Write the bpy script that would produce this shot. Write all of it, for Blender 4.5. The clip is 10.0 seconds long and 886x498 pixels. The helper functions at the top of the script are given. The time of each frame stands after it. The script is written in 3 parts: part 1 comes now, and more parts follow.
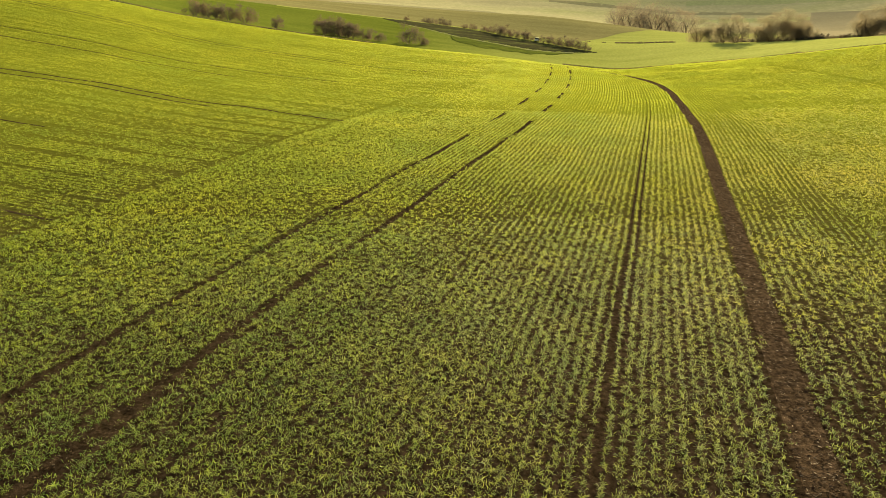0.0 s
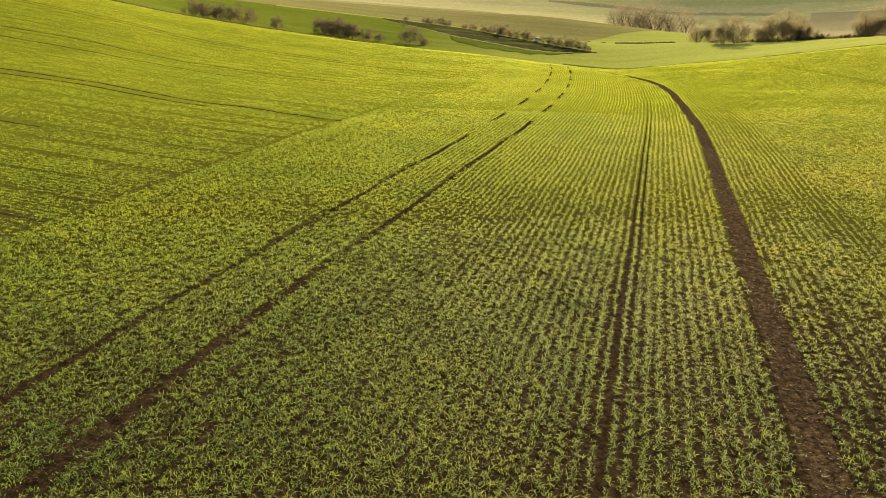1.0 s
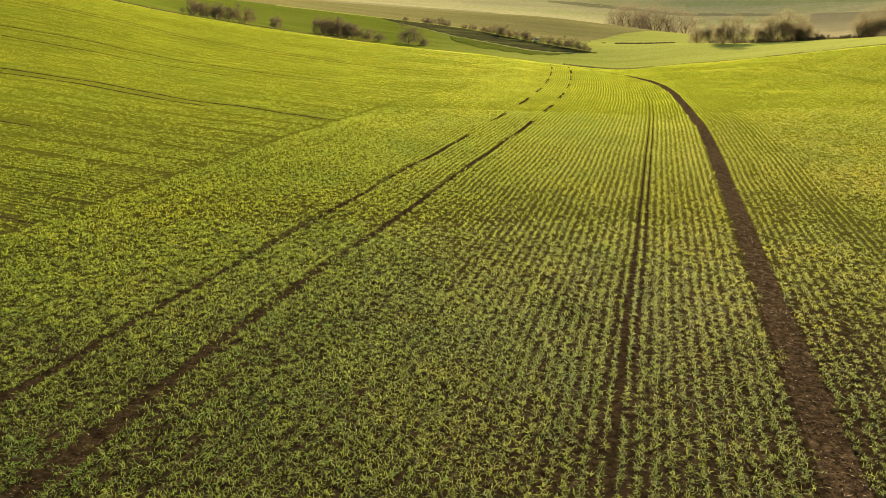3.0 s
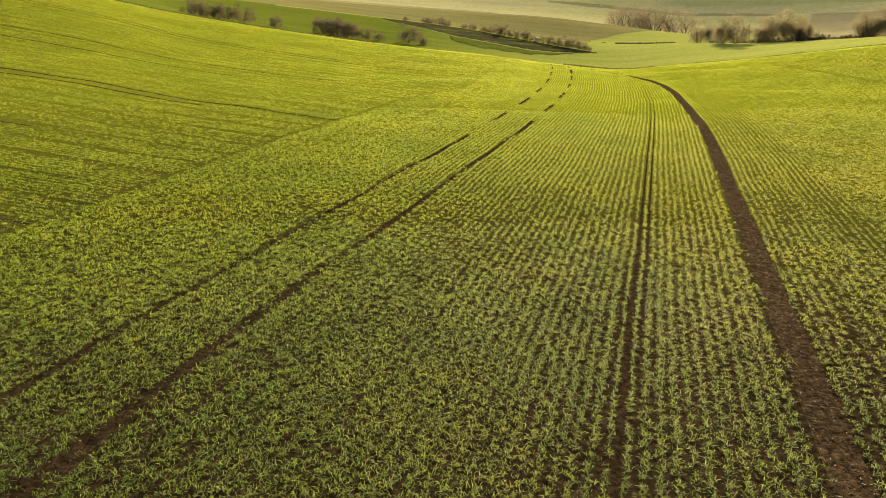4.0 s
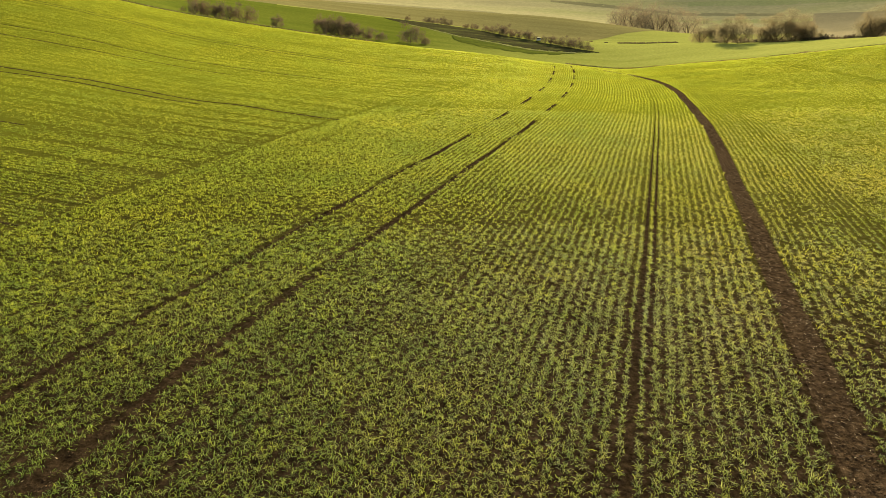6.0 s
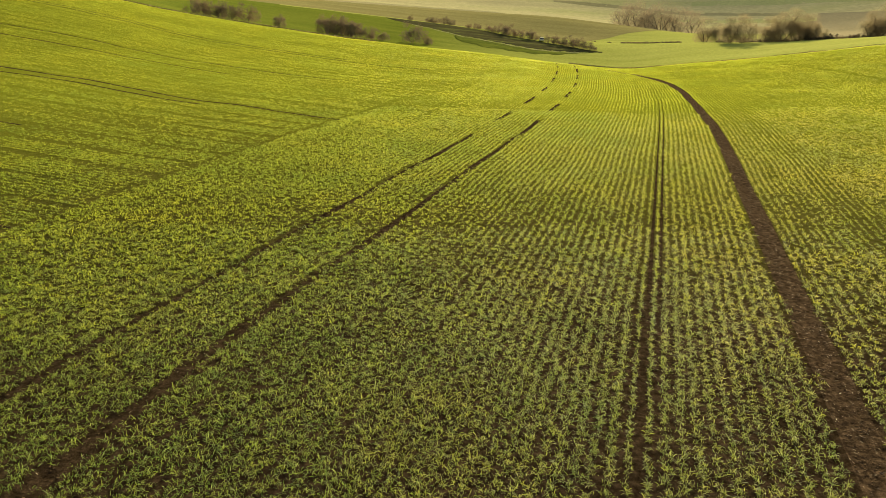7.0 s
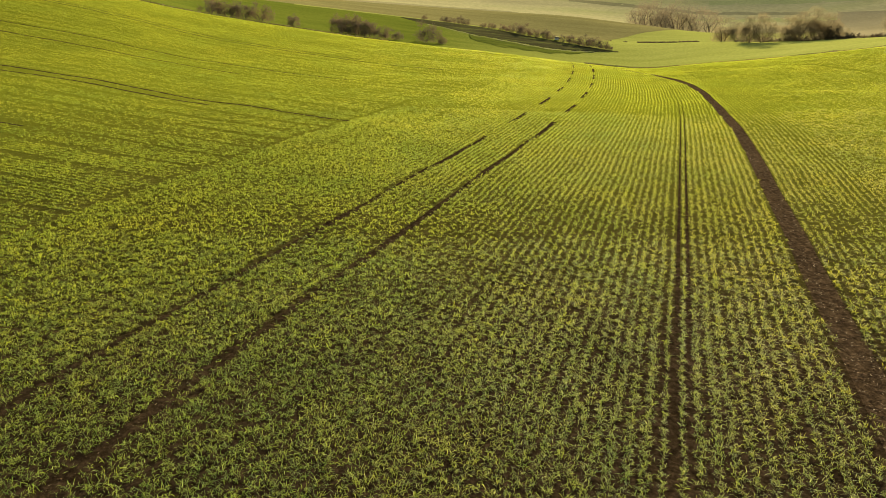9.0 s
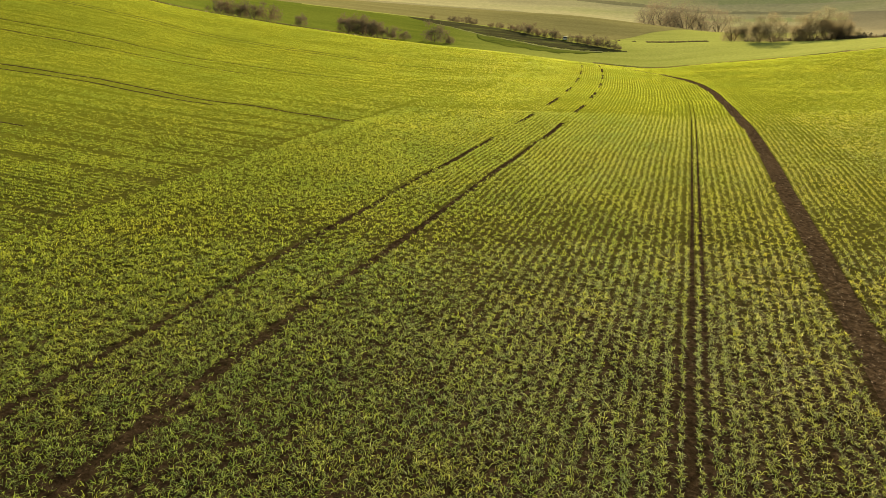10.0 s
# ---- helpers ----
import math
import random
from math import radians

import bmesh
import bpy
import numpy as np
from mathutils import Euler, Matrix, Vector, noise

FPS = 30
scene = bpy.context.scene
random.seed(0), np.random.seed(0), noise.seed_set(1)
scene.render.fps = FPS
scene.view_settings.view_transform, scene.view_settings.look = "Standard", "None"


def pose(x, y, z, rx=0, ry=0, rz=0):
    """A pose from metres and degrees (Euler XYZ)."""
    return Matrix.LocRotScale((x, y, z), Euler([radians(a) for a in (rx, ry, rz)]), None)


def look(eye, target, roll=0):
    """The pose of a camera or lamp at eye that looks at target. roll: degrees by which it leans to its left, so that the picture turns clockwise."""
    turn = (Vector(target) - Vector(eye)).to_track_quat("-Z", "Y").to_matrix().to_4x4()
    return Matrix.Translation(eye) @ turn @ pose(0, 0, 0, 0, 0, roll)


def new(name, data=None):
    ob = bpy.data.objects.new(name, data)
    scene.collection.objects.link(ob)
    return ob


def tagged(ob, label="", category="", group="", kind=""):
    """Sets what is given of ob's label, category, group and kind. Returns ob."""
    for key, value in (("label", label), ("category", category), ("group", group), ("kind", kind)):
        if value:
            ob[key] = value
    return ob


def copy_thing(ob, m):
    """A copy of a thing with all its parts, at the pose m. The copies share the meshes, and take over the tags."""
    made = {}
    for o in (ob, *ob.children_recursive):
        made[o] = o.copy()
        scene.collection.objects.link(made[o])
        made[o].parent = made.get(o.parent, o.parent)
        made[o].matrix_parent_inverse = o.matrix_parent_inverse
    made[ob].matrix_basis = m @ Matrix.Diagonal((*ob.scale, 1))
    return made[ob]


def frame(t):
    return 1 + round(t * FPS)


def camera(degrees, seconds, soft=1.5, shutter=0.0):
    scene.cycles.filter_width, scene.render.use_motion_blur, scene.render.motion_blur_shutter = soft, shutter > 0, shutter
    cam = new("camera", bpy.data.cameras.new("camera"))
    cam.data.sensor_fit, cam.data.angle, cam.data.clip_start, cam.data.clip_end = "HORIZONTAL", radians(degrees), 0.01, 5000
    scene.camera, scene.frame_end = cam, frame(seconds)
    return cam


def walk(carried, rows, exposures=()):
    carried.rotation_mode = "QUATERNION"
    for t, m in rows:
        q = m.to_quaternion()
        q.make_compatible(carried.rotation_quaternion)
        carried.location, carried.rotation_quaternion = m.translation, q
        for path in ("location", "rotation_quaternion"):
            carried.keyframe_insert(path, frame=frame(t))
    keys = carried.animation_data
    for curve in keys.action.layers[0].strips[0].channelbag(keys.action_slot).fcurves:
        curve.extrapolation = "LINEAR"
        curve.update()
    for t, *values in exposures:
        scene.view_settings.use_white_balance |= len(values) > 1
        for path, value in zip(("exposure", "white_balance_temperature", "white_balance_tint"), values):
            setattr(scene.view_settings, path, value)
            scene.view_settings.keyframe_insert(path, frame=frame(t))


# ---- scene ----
# A drone glides low over a rolling field of young cereal, against a low sun.
cam = camera(71.0, 10.0, soft=0.85)
PATH = [
    (0.0, pose(0.000, 0.000, 7.000, 69.501, 0.001, -0.000)),
    (0.5, pose(0.024, 0.191, 6.974, 69.510, -0.016, -0.007)),
    (1.0, pose(0.032, 0.369, 6.946, 69.518, -0.028, -0.015)),
    (1.5, pose(0.027, 0.526, 6.917, 69.529, -0.039, -0.023)),
    (2.0, pose(0.017, 0.667, 6.884, 69.539, -0.055, -0.031)),
    (2.5, pose(0.017, 0.798, 6.851, 69.549, -0.071, -0.042)),
    (4.0, pose(0.013, 1.170, 6.769, 69.548, -0.103, -0.045)),
    (4.5, pose(0.010, 1.297, 6.746, 69.543, -0.117, -0.022)),
    (5.0, pose(0.019, 1.434, 6.721, 69.538, -0.132, 0.010)),
    (5.5, pose(0.035, 1.600, 6.685, 69.534, -0.136, 0.061)),
    (7.0, pose(0.117, 2.276, 6.563, 69.544, -0.078, 0.371)),
    (7.5, pose(0.136, 2.572, 6.529, 69.542, -0.060, 0.615)),
    (8.0, pose(0.166, 2.908, 6.503, 69.534, -0.044, 0.933)),
    (8.5, pose(0.185, 3.260, 6.488, 69.518, -0.028, 1.277)),
    (9.0, pose(0.210, 3.612, 6.478, 69.508, -0.014, 1.631)),
    (9.5, pose(0.233, 3.941, 6.460, 69.498, -0.008, 1.983)),
    (10.0, pose(0.262, 4.257, 6.433, 69.487, -0.003, 2.317)),
]
walk(cam, PATH, [(0.0, 1.58, 7700, 3), (10.0, 1.40, 7700, 3)])

# ---- daylight ----
SUN_BEARING, SUN_HEIGHT = 20.5, 16.0        # degrees right of the flight line, and above the horizon
world = bpy.data.worlds.new("sky")
scene.world = world
world.use_nodes = True
sky = world.node_tree.nodes.new("ShaderNodeTexSky")
sky.sky_type = "NISHITA"
sky.sun_disc = False
sky.sun_elevation, sky.sun_rotation = radians(SUN_HEIGHT), radians(SUN_BEARING)
sky.dust_density = 3.0
world.node_tree.links.new(sky.outputs[0], world.node_tree.nodes["Background"].inputs[0])
world.node_tree.nodes["Background"].inputs[1].default_value = 0.05
sun = new("sun", bpy.data.lights.new("sun", "SUN"))
sun.data.energy, sun.data.angle, sun.data.color = 5.0, radians(0.6), (1.0, 0.86, 0.62)
sun.matrix_world = look((0, 0, 0), (-math.sin(radians(SUN_BEARING)) * math.cos(radians(SUN_HEIGHT)),
                                    -math.cos(radians(SUN_BEARING)) * math.cos(radians(SUN_HEIGHT)),
                                    -math.sin(radians(SUN_HEIGHT))))


# ---- materials ----
def shader(name):
    m = bpy.data.materials.new(name)
    m.use_nodes = True
    n = m.node_tree.nodes
    n["Principled BSDF"].inputs["Specular IOR Level"].default_value = 0.25
    return m, n, m.node_tree.links, n["Principled BSDF"]


def noise_at(n, l, scale, detail=4.0, rough=0.55, stretch=None, turn=0.0):
    geo = n.new("ShaderNodeNewGeometry")
    tex = n.new("ShaderNodeTexNoise")
    tex.inputs["Scale"].default_value, tex.inputs["Detail"].default_value = scale, detail
    tex.inputs["Roughness"].default_value = rough
    if stretch:
        mp = n.new("ShaderNodeMapping")
        mp.inputs["Rotation"].default_value[2] = radians(turn)
        mp.inputs["Scale"].default_value = stretch
        l.new(geo.outputs["Position"], mp.inputs[0])
        l.new(mp.outputs[0], tex.inputs["Vector"])
    else:
        l.new(geo.outputs["Position"], tex.inputs["Vector"])
    return tex.outputs["Fac"]


def ramp(n, l, fac, stops):
    r = n.new("ShaderNodeValToRGB")
    e = r.color_ramp.elements
    while len(e) < len(stops):
        e.new(0.5)
    for k, (at, col) in enumerate(stops):
        e[k].position, e[k].color = at, (*col, 1)
    l.new(fac, r.inputs[0])
    return r.outputs[0]


def mix(n, l, fac, a, b, kind="MIX"):
    m = n.new("ShaderNodeMix")
    m.data_type, m.blend_type = "RGBA", kind
    for at, v in ((0, fac), (6, a), (7, b)):
        if isinstance(v, (int, float)):
            m.inputs[at].default_value = v
        elif isinstance(v, tuple):
            m.inputs[at].default_value = (*v, 1)
        else:
            l.new(v, m.inputs[at])
    return m.outputs[2]


def math_node(n, l, op, a, b=0.0):
    m = n.new("ShaderNodeMath")
    m.operation = op
    for k, v in enumerate((a, b)):
        if isinstance(v, (int, float)):
            m.inputs[k].default_value = v
        else:
            l.new(v, m.inputs[k])
    return m.outputs[0]


def relief(n, l, p, height, strength, distance):
    b = n.new("ShaderNodeBump")
    b.inputs["Strength"].default_value, b.inputs["Distance"].default_value = strength, distance
    l.new(height, b.inputs["Height"])
    l.new(b.outputs[0], p.inputs["Normal"])


def land(name, stops, scale, fine, bump, stretch=None, turn=0.0):
    """A field: broad patches, fine grain and a rough surface."""
    m, n, l, p = shader(name)
    broad = noise_at(n, l, scale, 5, 0.6, stretch, turn)
    grain = noise_at(n, l, fine, 6, 0.7)
    col = ramp(n, l, broad, stops)
    col = mix(n, l, 0.35, col, ramp(n, l, grain, [(0.3, (0.5, 0.5, 0.5)), (0.7, (1.5, 1.5, 1.5))]), "MULTIPLY")
    l.new(col, p.inputs["Base Color"])
    p.inputs["Roughness"].default_value = 0.95
    p.inputs["Specular IOR Level"].default_value = 0.0
    relief(n, l, p, grain, 1.0, bump)
    return m


def blades(name, green, light, share, gloss=0.0, vary=1.0, lush=False, canopy=0.0):
    """Thin young leaves that let the sun through."""
    m, n, l, p = shader(name)
    geo = n.new("ShaderNodeNewGeometry")
    patch = noise_at(n, l, 0.16, 4, 0.6)
    small = noise_at(n, l, 1.3, 3, 0.6)
    # dry leaves double as painted glints, deep ones as painted shade, leaf by leaf
    dry = tuple(a * (1 + vary * b) for a, b in zip(green, (0.7, 0.66, 2.2)))
    deep = tuple(a * (1 + vary * b) for a, b in zip(green, (-0.62, -0.42, -0.3)))
    col = ramp(n, l, geo.outputs["Random Per Island"], [(0.0, deep), (0.42, green), (0.74, green), (1.0, dry)])
    tint = ramp(n, l, patch, [(0.3, (0.70, 0.84, 0.9)), (0.5, (0.95, 1, 1)), (0.72, (1.14, 1.07, 1))])
    col = mix(n, l, 1.0, col, tint, "MULTIPLY")
    col = mix(n, l, 0.6 * vary, col, ramp(n, l, small, [(0.3, (0.7, 0.8, 0.8)), (0.7, (1.25, 1.15, 1.0))]), "MULTIPLY")
    clump = noise_at(n, l, 8.0, 2, 0.6)
    col = mix(n, l, min(1.0, vary), col, ramp(n, l, clump, [(0.32, (0.72, 0.76, 0.75)), (0.5, (1.0, 1.0, 1.0)), (0.68, (1.3, 1.26, 1.25))]), "MULTIPLY")
    if lush:                                           # a greener stand west of the strip, paler beside it
        xyz = n.new("ShaderNodeSeparateXYZ")
        l.new(geo.outputs["Position"], xyz.inputs[0])
        side = n.new("ShaderNodeMapRange")
        side.inputs["From Min"].default_value, side.inputs["From Max"].default_value = -9.0, 3.0
        l.new(math_node(n, l, "SUBTRACT", xyz.outputs[0], math_node(n, l, "MULTIPLY", xyz.outputs[1], 0.33)), side.inputs["Value"])
        col = mix(n, l, 1.0, col, mix(n, l, side.outputs[0], (0.89, 0.95, 0.84), (0.95, 0.90, 0.92)), "MULTIPLY")
    l.new(col, p.inputs["Base Color"])
    p.inputs["Roughness"].default_value = 0.5
    p.inputs["Specular IOR Level"].default_value = gloss
    tr = n.new("ShaderNodeBsdfTranslucent")
    gain = tuple(a / b for a, b in zip(light, green))
    l.new(mix(n, l, 1.0, col, gain, "MULTIPLY"), tr.inputs[0])
    if canopy:                                         # leaf normals bent to the sun, so many small leaves shade as one canopy
        for vec, at_node in (((0.12, 0.45, 0.88), p), ((-0.15, -0.8, 0.0), tr)):
            nm = n.new("ShaderNodeMix")
            nm.data_type = "VECTOR"
            nm.inputs[0].default_value = canopy
            l.new(geo.outputs["Normal"], nm.inputs[4])
            nm.inputs[5].default_value = vec
            l.new(nm.outputs[1], at_node.inputs["Normal"])
    ms = n.new("ShaderNodeMixShader")
    ms.inputs[0].default_value = share
    l.new(p.outputs[0], ms.inputs[1])
    l.new(tr.outputs[0], ms.inputs[2])
    l.new(ms.outputs[0], n["Material Output"].inputs[0])
    return m


def soil_material():
    """Moist brown crumbly soil; far off low green cover shows between the rows, but not on the bare strip."""
    m, n, l, p = shader("soil")
    clod = noise_at(n, l, 7.0, 9, 0.72)
    broad = noise_at(n, l, 0.5, 4, 0.6)
    col = ramp(n, l, clod, [(0.32, (0.010, 0.007, 0.0045)), (0.5, (0.033, 0.0235, 0.015)), (0.74, (0.092, 0.066, 0.043))])
    col = mix(n, l, 0.7, col, ramp(n, l, broad, [(0.3, (0.75, 0.72, 0.7)), (0.7, (1.25, 1.2, 1.15))]), "MULTIPLY")
    geo = n.new("ShaderNodeNewGeometry")
    xyz = n.new("ShaderNodeSeparateXYZ")
    l.new(geo.outputs["Position"], xyz.inputs[0])
    x, y = xyz.outputs[0], xyz.outputs[1]
    bend = math_node(n, l, "MAXIMUM", math_node(n, l, "SUBTRACT", y, 45.0), 0.0)
    q = math_node(n, l, "SUBTRACT", x, math_node(n, l, "MULTIPLY", y, 0.33))
    q = math_node(n, l, "ADD", q, math_node(n, l, "MULTIPLY", math_node(n, l, "MULTIPLY", bend, bend), 0.0016))
    bow = n.new("ShaderNodeMapRange")
    bow.interpolation_type = "SMOOTHSTEP"
    for k, at_end in enumerate((36.0, 62.0, 0.0, -0.91)):
        bow.inputs[k + 1].default_value = at_end
    l.new(y, bow.inputs[0])
    beyond = math_node(n, l, "MAXIMUM", math_node(n, l, "MULTIPLY", math_node(n, l, "SUBTRACT", y, 60.0), 0.04), 0.0)
    drift = math_node(n, l, "SUBTRACT", bow.outputs[0], math_node(n, l, "MULTIPLY", math_node(n, l, "MULTIPLY", beyond, beyond), 2.3))
    off = math_node(n, l, "ABSOLUTE", math_node(n, l, "SUBTRACT", q, math_node(n, l, "ADD", drift, 3.5)))
    grown = math_node(n, l, "GREATER_THAN", off, 0.36)
    shift = math_node(n, l, "MULTIPLY", math_node(n, l, "MINIMUM", math_node(n, l, "MAXIMUM", math_node(n, l, "SUBTRACT", y, 18.0), 0.0), 24.0), 0.65 / 24)
    for c in (-0.24, 0.03):
        seam = math_node(n, l, "ABSOLUTE", math_node(n, l, "SUBTRACT", q, c))
        grown = math_node(n, l, "MULTIPLY", grown, math_node(n, l, "GREATER_THAN", seam, math_node(n, l, "SUBTRACT", 0.08, math_node(n, l, "MULTIPLY", y, 0.00125))))
    for c in (-12.0, -9.25):
        rut = math_node(n, l, "ABSOLUTE", math_node(n, l, "SUBTRACT", q, math_node(n, l, "ADD", shift, c)))
        wave = math_node(n, l, "SINE", math_node(n, l, "ADD", math_node(n, l, "MULTIPLY", y, 0.62), c))
        grassy = math_node(n, l, "MULTIPLY", math_node(n, l, "GREATER_THAN", wave, 0.1), math_node(n, l, "GREATER_THAN", y, 40.0))
        grown = math_node(n, l, "MULTIPLY", grown, math_node(n, l, "MAXIMUM", math_node(n, l, "GREATER_THAN", rut, 0.15), grassy))
    away = math_node(n, l, "POWER", math_node(n, l, "ADD", math_node(n, l, "MULTIPLY", x, x), math_node(n, l, "MULTIPLY", y, y)), 0.5)
    reach = n.new("ShaderNodeMapRange")
    reach.inputs["From Min"].default_value, reach.inputs["From Max"].default_value = 16.0, 55.0
    l.new(away, reach.inputs["Value"])
    cover = math_node(n, l, "MULTIPLY", grown, reach.outputs[0])
    tuft = noise_at(n, l, 3.0, 6, 0.7)
    green = ramp(n, l, tuft, [(0.3, (0.14, 0.162, 0.019)), (0.7, (0.192, 0.217, 0.026))])
    on_strip = math_node(n, l, "LESS_THAN", off, 0.35)                       # paler soil on the bare strip
    col = mix(n, l, on_strip, col, mix(n, l, 1.0, col, (1.75, 1.75, 1.8), "MULTIPLY"))
    l.new(mix(n, l, cover, col, green), p.inputs["Base Color"])
    p.inputs["Roughness"].default_value = 1.0
    p.inputs["Specular IOR Level"].default_value = 0.0
    relief(n, l, p, clod, 1.0, 0.12)
    return m


SOIL = soil_material()


def grassland():
    """Darker meadow on the slope that turns into pasture down the valley, haze painted into its pale tone."""
    m, n, l, p = shader("grassland")
    broad = noise_at(n, l, 0.03, 5, 0.6, (1, 4, 1), -30)
    grain = noise_at(n, l, 1.2, 6, 0.7)
    meadow = ramp(n, l, broad, [(0.3, (0.10, 0.135, 0.022)), (0.7, (0.155, 0.185, 0.032))])
    pasture = ramp(n, l, broad, [(0.3, (0.29, 0.325, 0.08)), (0.7, (0.355, 0.385, 0.11))])
    geo = n.new("ShaderNodeNewGeometry")
    xyz = n.new("ShaderNodeSeparateXYZ")
    l.new(geo.outputs["Position"], xyz.inputs[0])
    span = n.new("ShaderNodeMapRange")
    span.inputs["From Min"].default_value, span.inputs["From Max"].default_value = -15.0, 75.0
    l.new(xyz.outputs[0], span.inputs["Value"])
    col = mix(n, l, span.outputs[0], meadow, pasture)
    col = mix(n, l, 0.5, col, ramp(n, l, grain, [(0.3, (0.5, 0.5, 0.5)), (0.7, (1.5, 1.5, 1.5))]), "MULTIPLY")
    l.new(col, p.inputs["Base Color"])
    p.inputs["Roughness"].default_value, p.inputs["Specular IOR Level"].default_value = 1.0, 0.0
    relief(n, l, p, grain, 0.6, 0.15)
    return m


GRASS = grassland()
PLOUGH = land("ploughed_field", [(0.3, (0.30, 0.27, 0.165)), (0.7, (0.36, 0.32, 0.20))], 0.02, 0.5, 0.2)
DRY = land("dry_grass", [(0.3, (0.38, 0.38, 0.16)), (0.7, (0.5, 0.48, 0.24))], 0.1, 1.0, 0.1)
VERGE = land("verge_grass", [(0.3, (0.25, 0.28, 0.07)), (0.7, (0.33, 0.35, 0.10))], 0.1, 1.0, 0.1)
# steep bank face: its shade and lit grass streaks are painted into the colour
BANK = land("shaded_bank", [(0.25, (0.038, 0.042, 0.020)), (0.55, (0.075, 0.074, 0.036)), (0.66, (0.12, 0.145, 0.04))], 0.05, 0.9, 0.5, (1, 4, 1), -25)
GRAVEL = land("pale_gravel", [(0.35, (0.17, 0.19, 0.06)), (0.65, (0.34, 0.34, 0.19))], 0.15, 0.8, 0.1)
# meadow below the bank: shrub shade and sunlit streaks painted into its greens
SHADED_MEADOW = land("shaded_meadow", [(0.3, (0.070, 0.096, 0.022)), (0.6, (0.115, 0.142, 0.028)), (0.75, (0.18, 0.205, 0.042))], 0.12, 0.9, 0.3, (1, 3, 1), -25)
STUBBLE = land("stubble", [(0.3, (0.19, 0.18, 0.075)), (0.7, (0.27, 0.25, 0.11))], 0.012, 0.5, 0.2, (1, 5, 1), 12)
# far fields: haze is painted in as pale base colours
FAR_GREEN = land("hazy_green_field", [(0.3, (0.37, 0.40, 0.175)), (0.7, (0.45, 0.465, 0.22))], 0.01, 0.3, 0.2)
FAR_BROWN = land("hazy_brown_field", [(0.3, (0.28, 0.265, 0.145)), (0.7, (0.35, 0.325, 0.185))], 0.01, 0.3, 0.2)
HAZY_DISTANCE = land("hazy_far_fields", [(0.25, (0.41, 0.42, 0.19)), (0.5, (0.50, 0.47, 0.26)), (0.75, (0.40, 0.37, 0.21))], 0.006, 0.2, 0.25, (1, 4, 1), 5)
# one leaf in three distance bands, each toned to fit the camera's view
CROP = blades("crop_leaf", (0.150, 0.173, 0.060), (0.395, 0.447, 0.082), 0.46, 0.05, 0.9, True, 0.4)
CROP_MID = blades("mid_crop_leaf", (0.160, 0.178, 0.042), (0.41, 0.445, 0.056), 0.48, 0.014, 0.55, True, 0.5)
CROP_FAR = blades("far_crop_leaf", (0.172, 0.192, 0.038), (0.435, 0.48, 0.05), 0.50, 0.02, 0.06, False, 0.92)
WEED = blades("rough_grass", (0.13, 0.115, 0.05), (0.2, 0.18, 0.07), 0.3)
# twigs of the far wood, painted pale to look hazy
HAZED_TWIG = blades("hazed_twig", (0.42, 0.335, 0.235), (0.38, 0.30, 0.20), 0.25, 0.0, 0.12, False, 0.5)
CROWN = blades("spring_crown", (0.34, 0.28, 0.17), (0.23, 0.187, 0.112), 0.4, 0.0, 0.1, False, 0.65)
TWIG = blades("twig", (0.17, 0.125, 0.085), (0.20, 0.15, 0.10), 0.25, 0.0, 0.25, False, 0.4)


def bark_material():
    m, n, l, p = shader("bark")
    g = noise_at(n, l, 6.0, 6, 0.7, (1, 1, 0.2))
    l.new(ramp(n, l, g, [(0.3, (0.13, 0.105, 0.08)), (0.7, (0.25, 0.205, 0.155))]), p.inputs["Base Color"])
    p.inputs["Roughness"].default_value = 0.9
    relief(n, l, p, g, 1.0, 0.05)
    return m


BARK = bark_material()


def plain(name, col, rough, metal=0.0, spec=0.5):
    m, n, l, p = shader(name)
    g = noise_at(n, l, 12.0, 4, 0.6)
    l.new(mix(n, l, g, tuple(c * 0.85 for c in col), col), p.inputs["Base Color"])
    p.inputs["Roughness"].default_value, p.inputs["Metallic"].default_value = rough, metal
    p.inputs["Specular IOR Level"].default_value = spec
    return m


# ---- the lie of the land: rings round the start, by bearing, shaped to the camera's view ----
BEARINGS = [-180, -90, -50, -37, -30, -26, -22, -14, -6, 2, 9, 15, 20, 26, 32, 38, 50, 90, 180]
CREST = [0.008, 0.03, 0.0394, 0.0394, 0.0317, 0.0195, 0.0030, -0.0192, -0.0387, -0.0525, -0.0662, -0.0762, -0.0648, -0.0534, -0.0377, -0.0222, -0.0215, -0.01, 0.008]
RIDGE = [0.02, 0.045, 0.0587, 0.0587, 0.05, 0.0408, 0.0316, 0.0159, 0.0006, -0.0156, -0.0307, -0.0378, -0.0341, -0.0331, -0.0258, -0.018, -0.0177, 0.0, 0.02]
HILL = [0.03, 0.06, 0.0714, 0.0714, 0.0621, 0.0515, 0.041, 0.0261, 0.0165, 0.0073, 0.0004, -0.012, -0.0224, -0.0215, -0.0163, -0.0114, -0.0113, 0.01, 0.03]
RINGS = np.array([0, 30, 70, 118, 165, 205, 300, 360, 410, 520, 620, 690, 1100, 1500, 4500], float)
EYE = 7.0


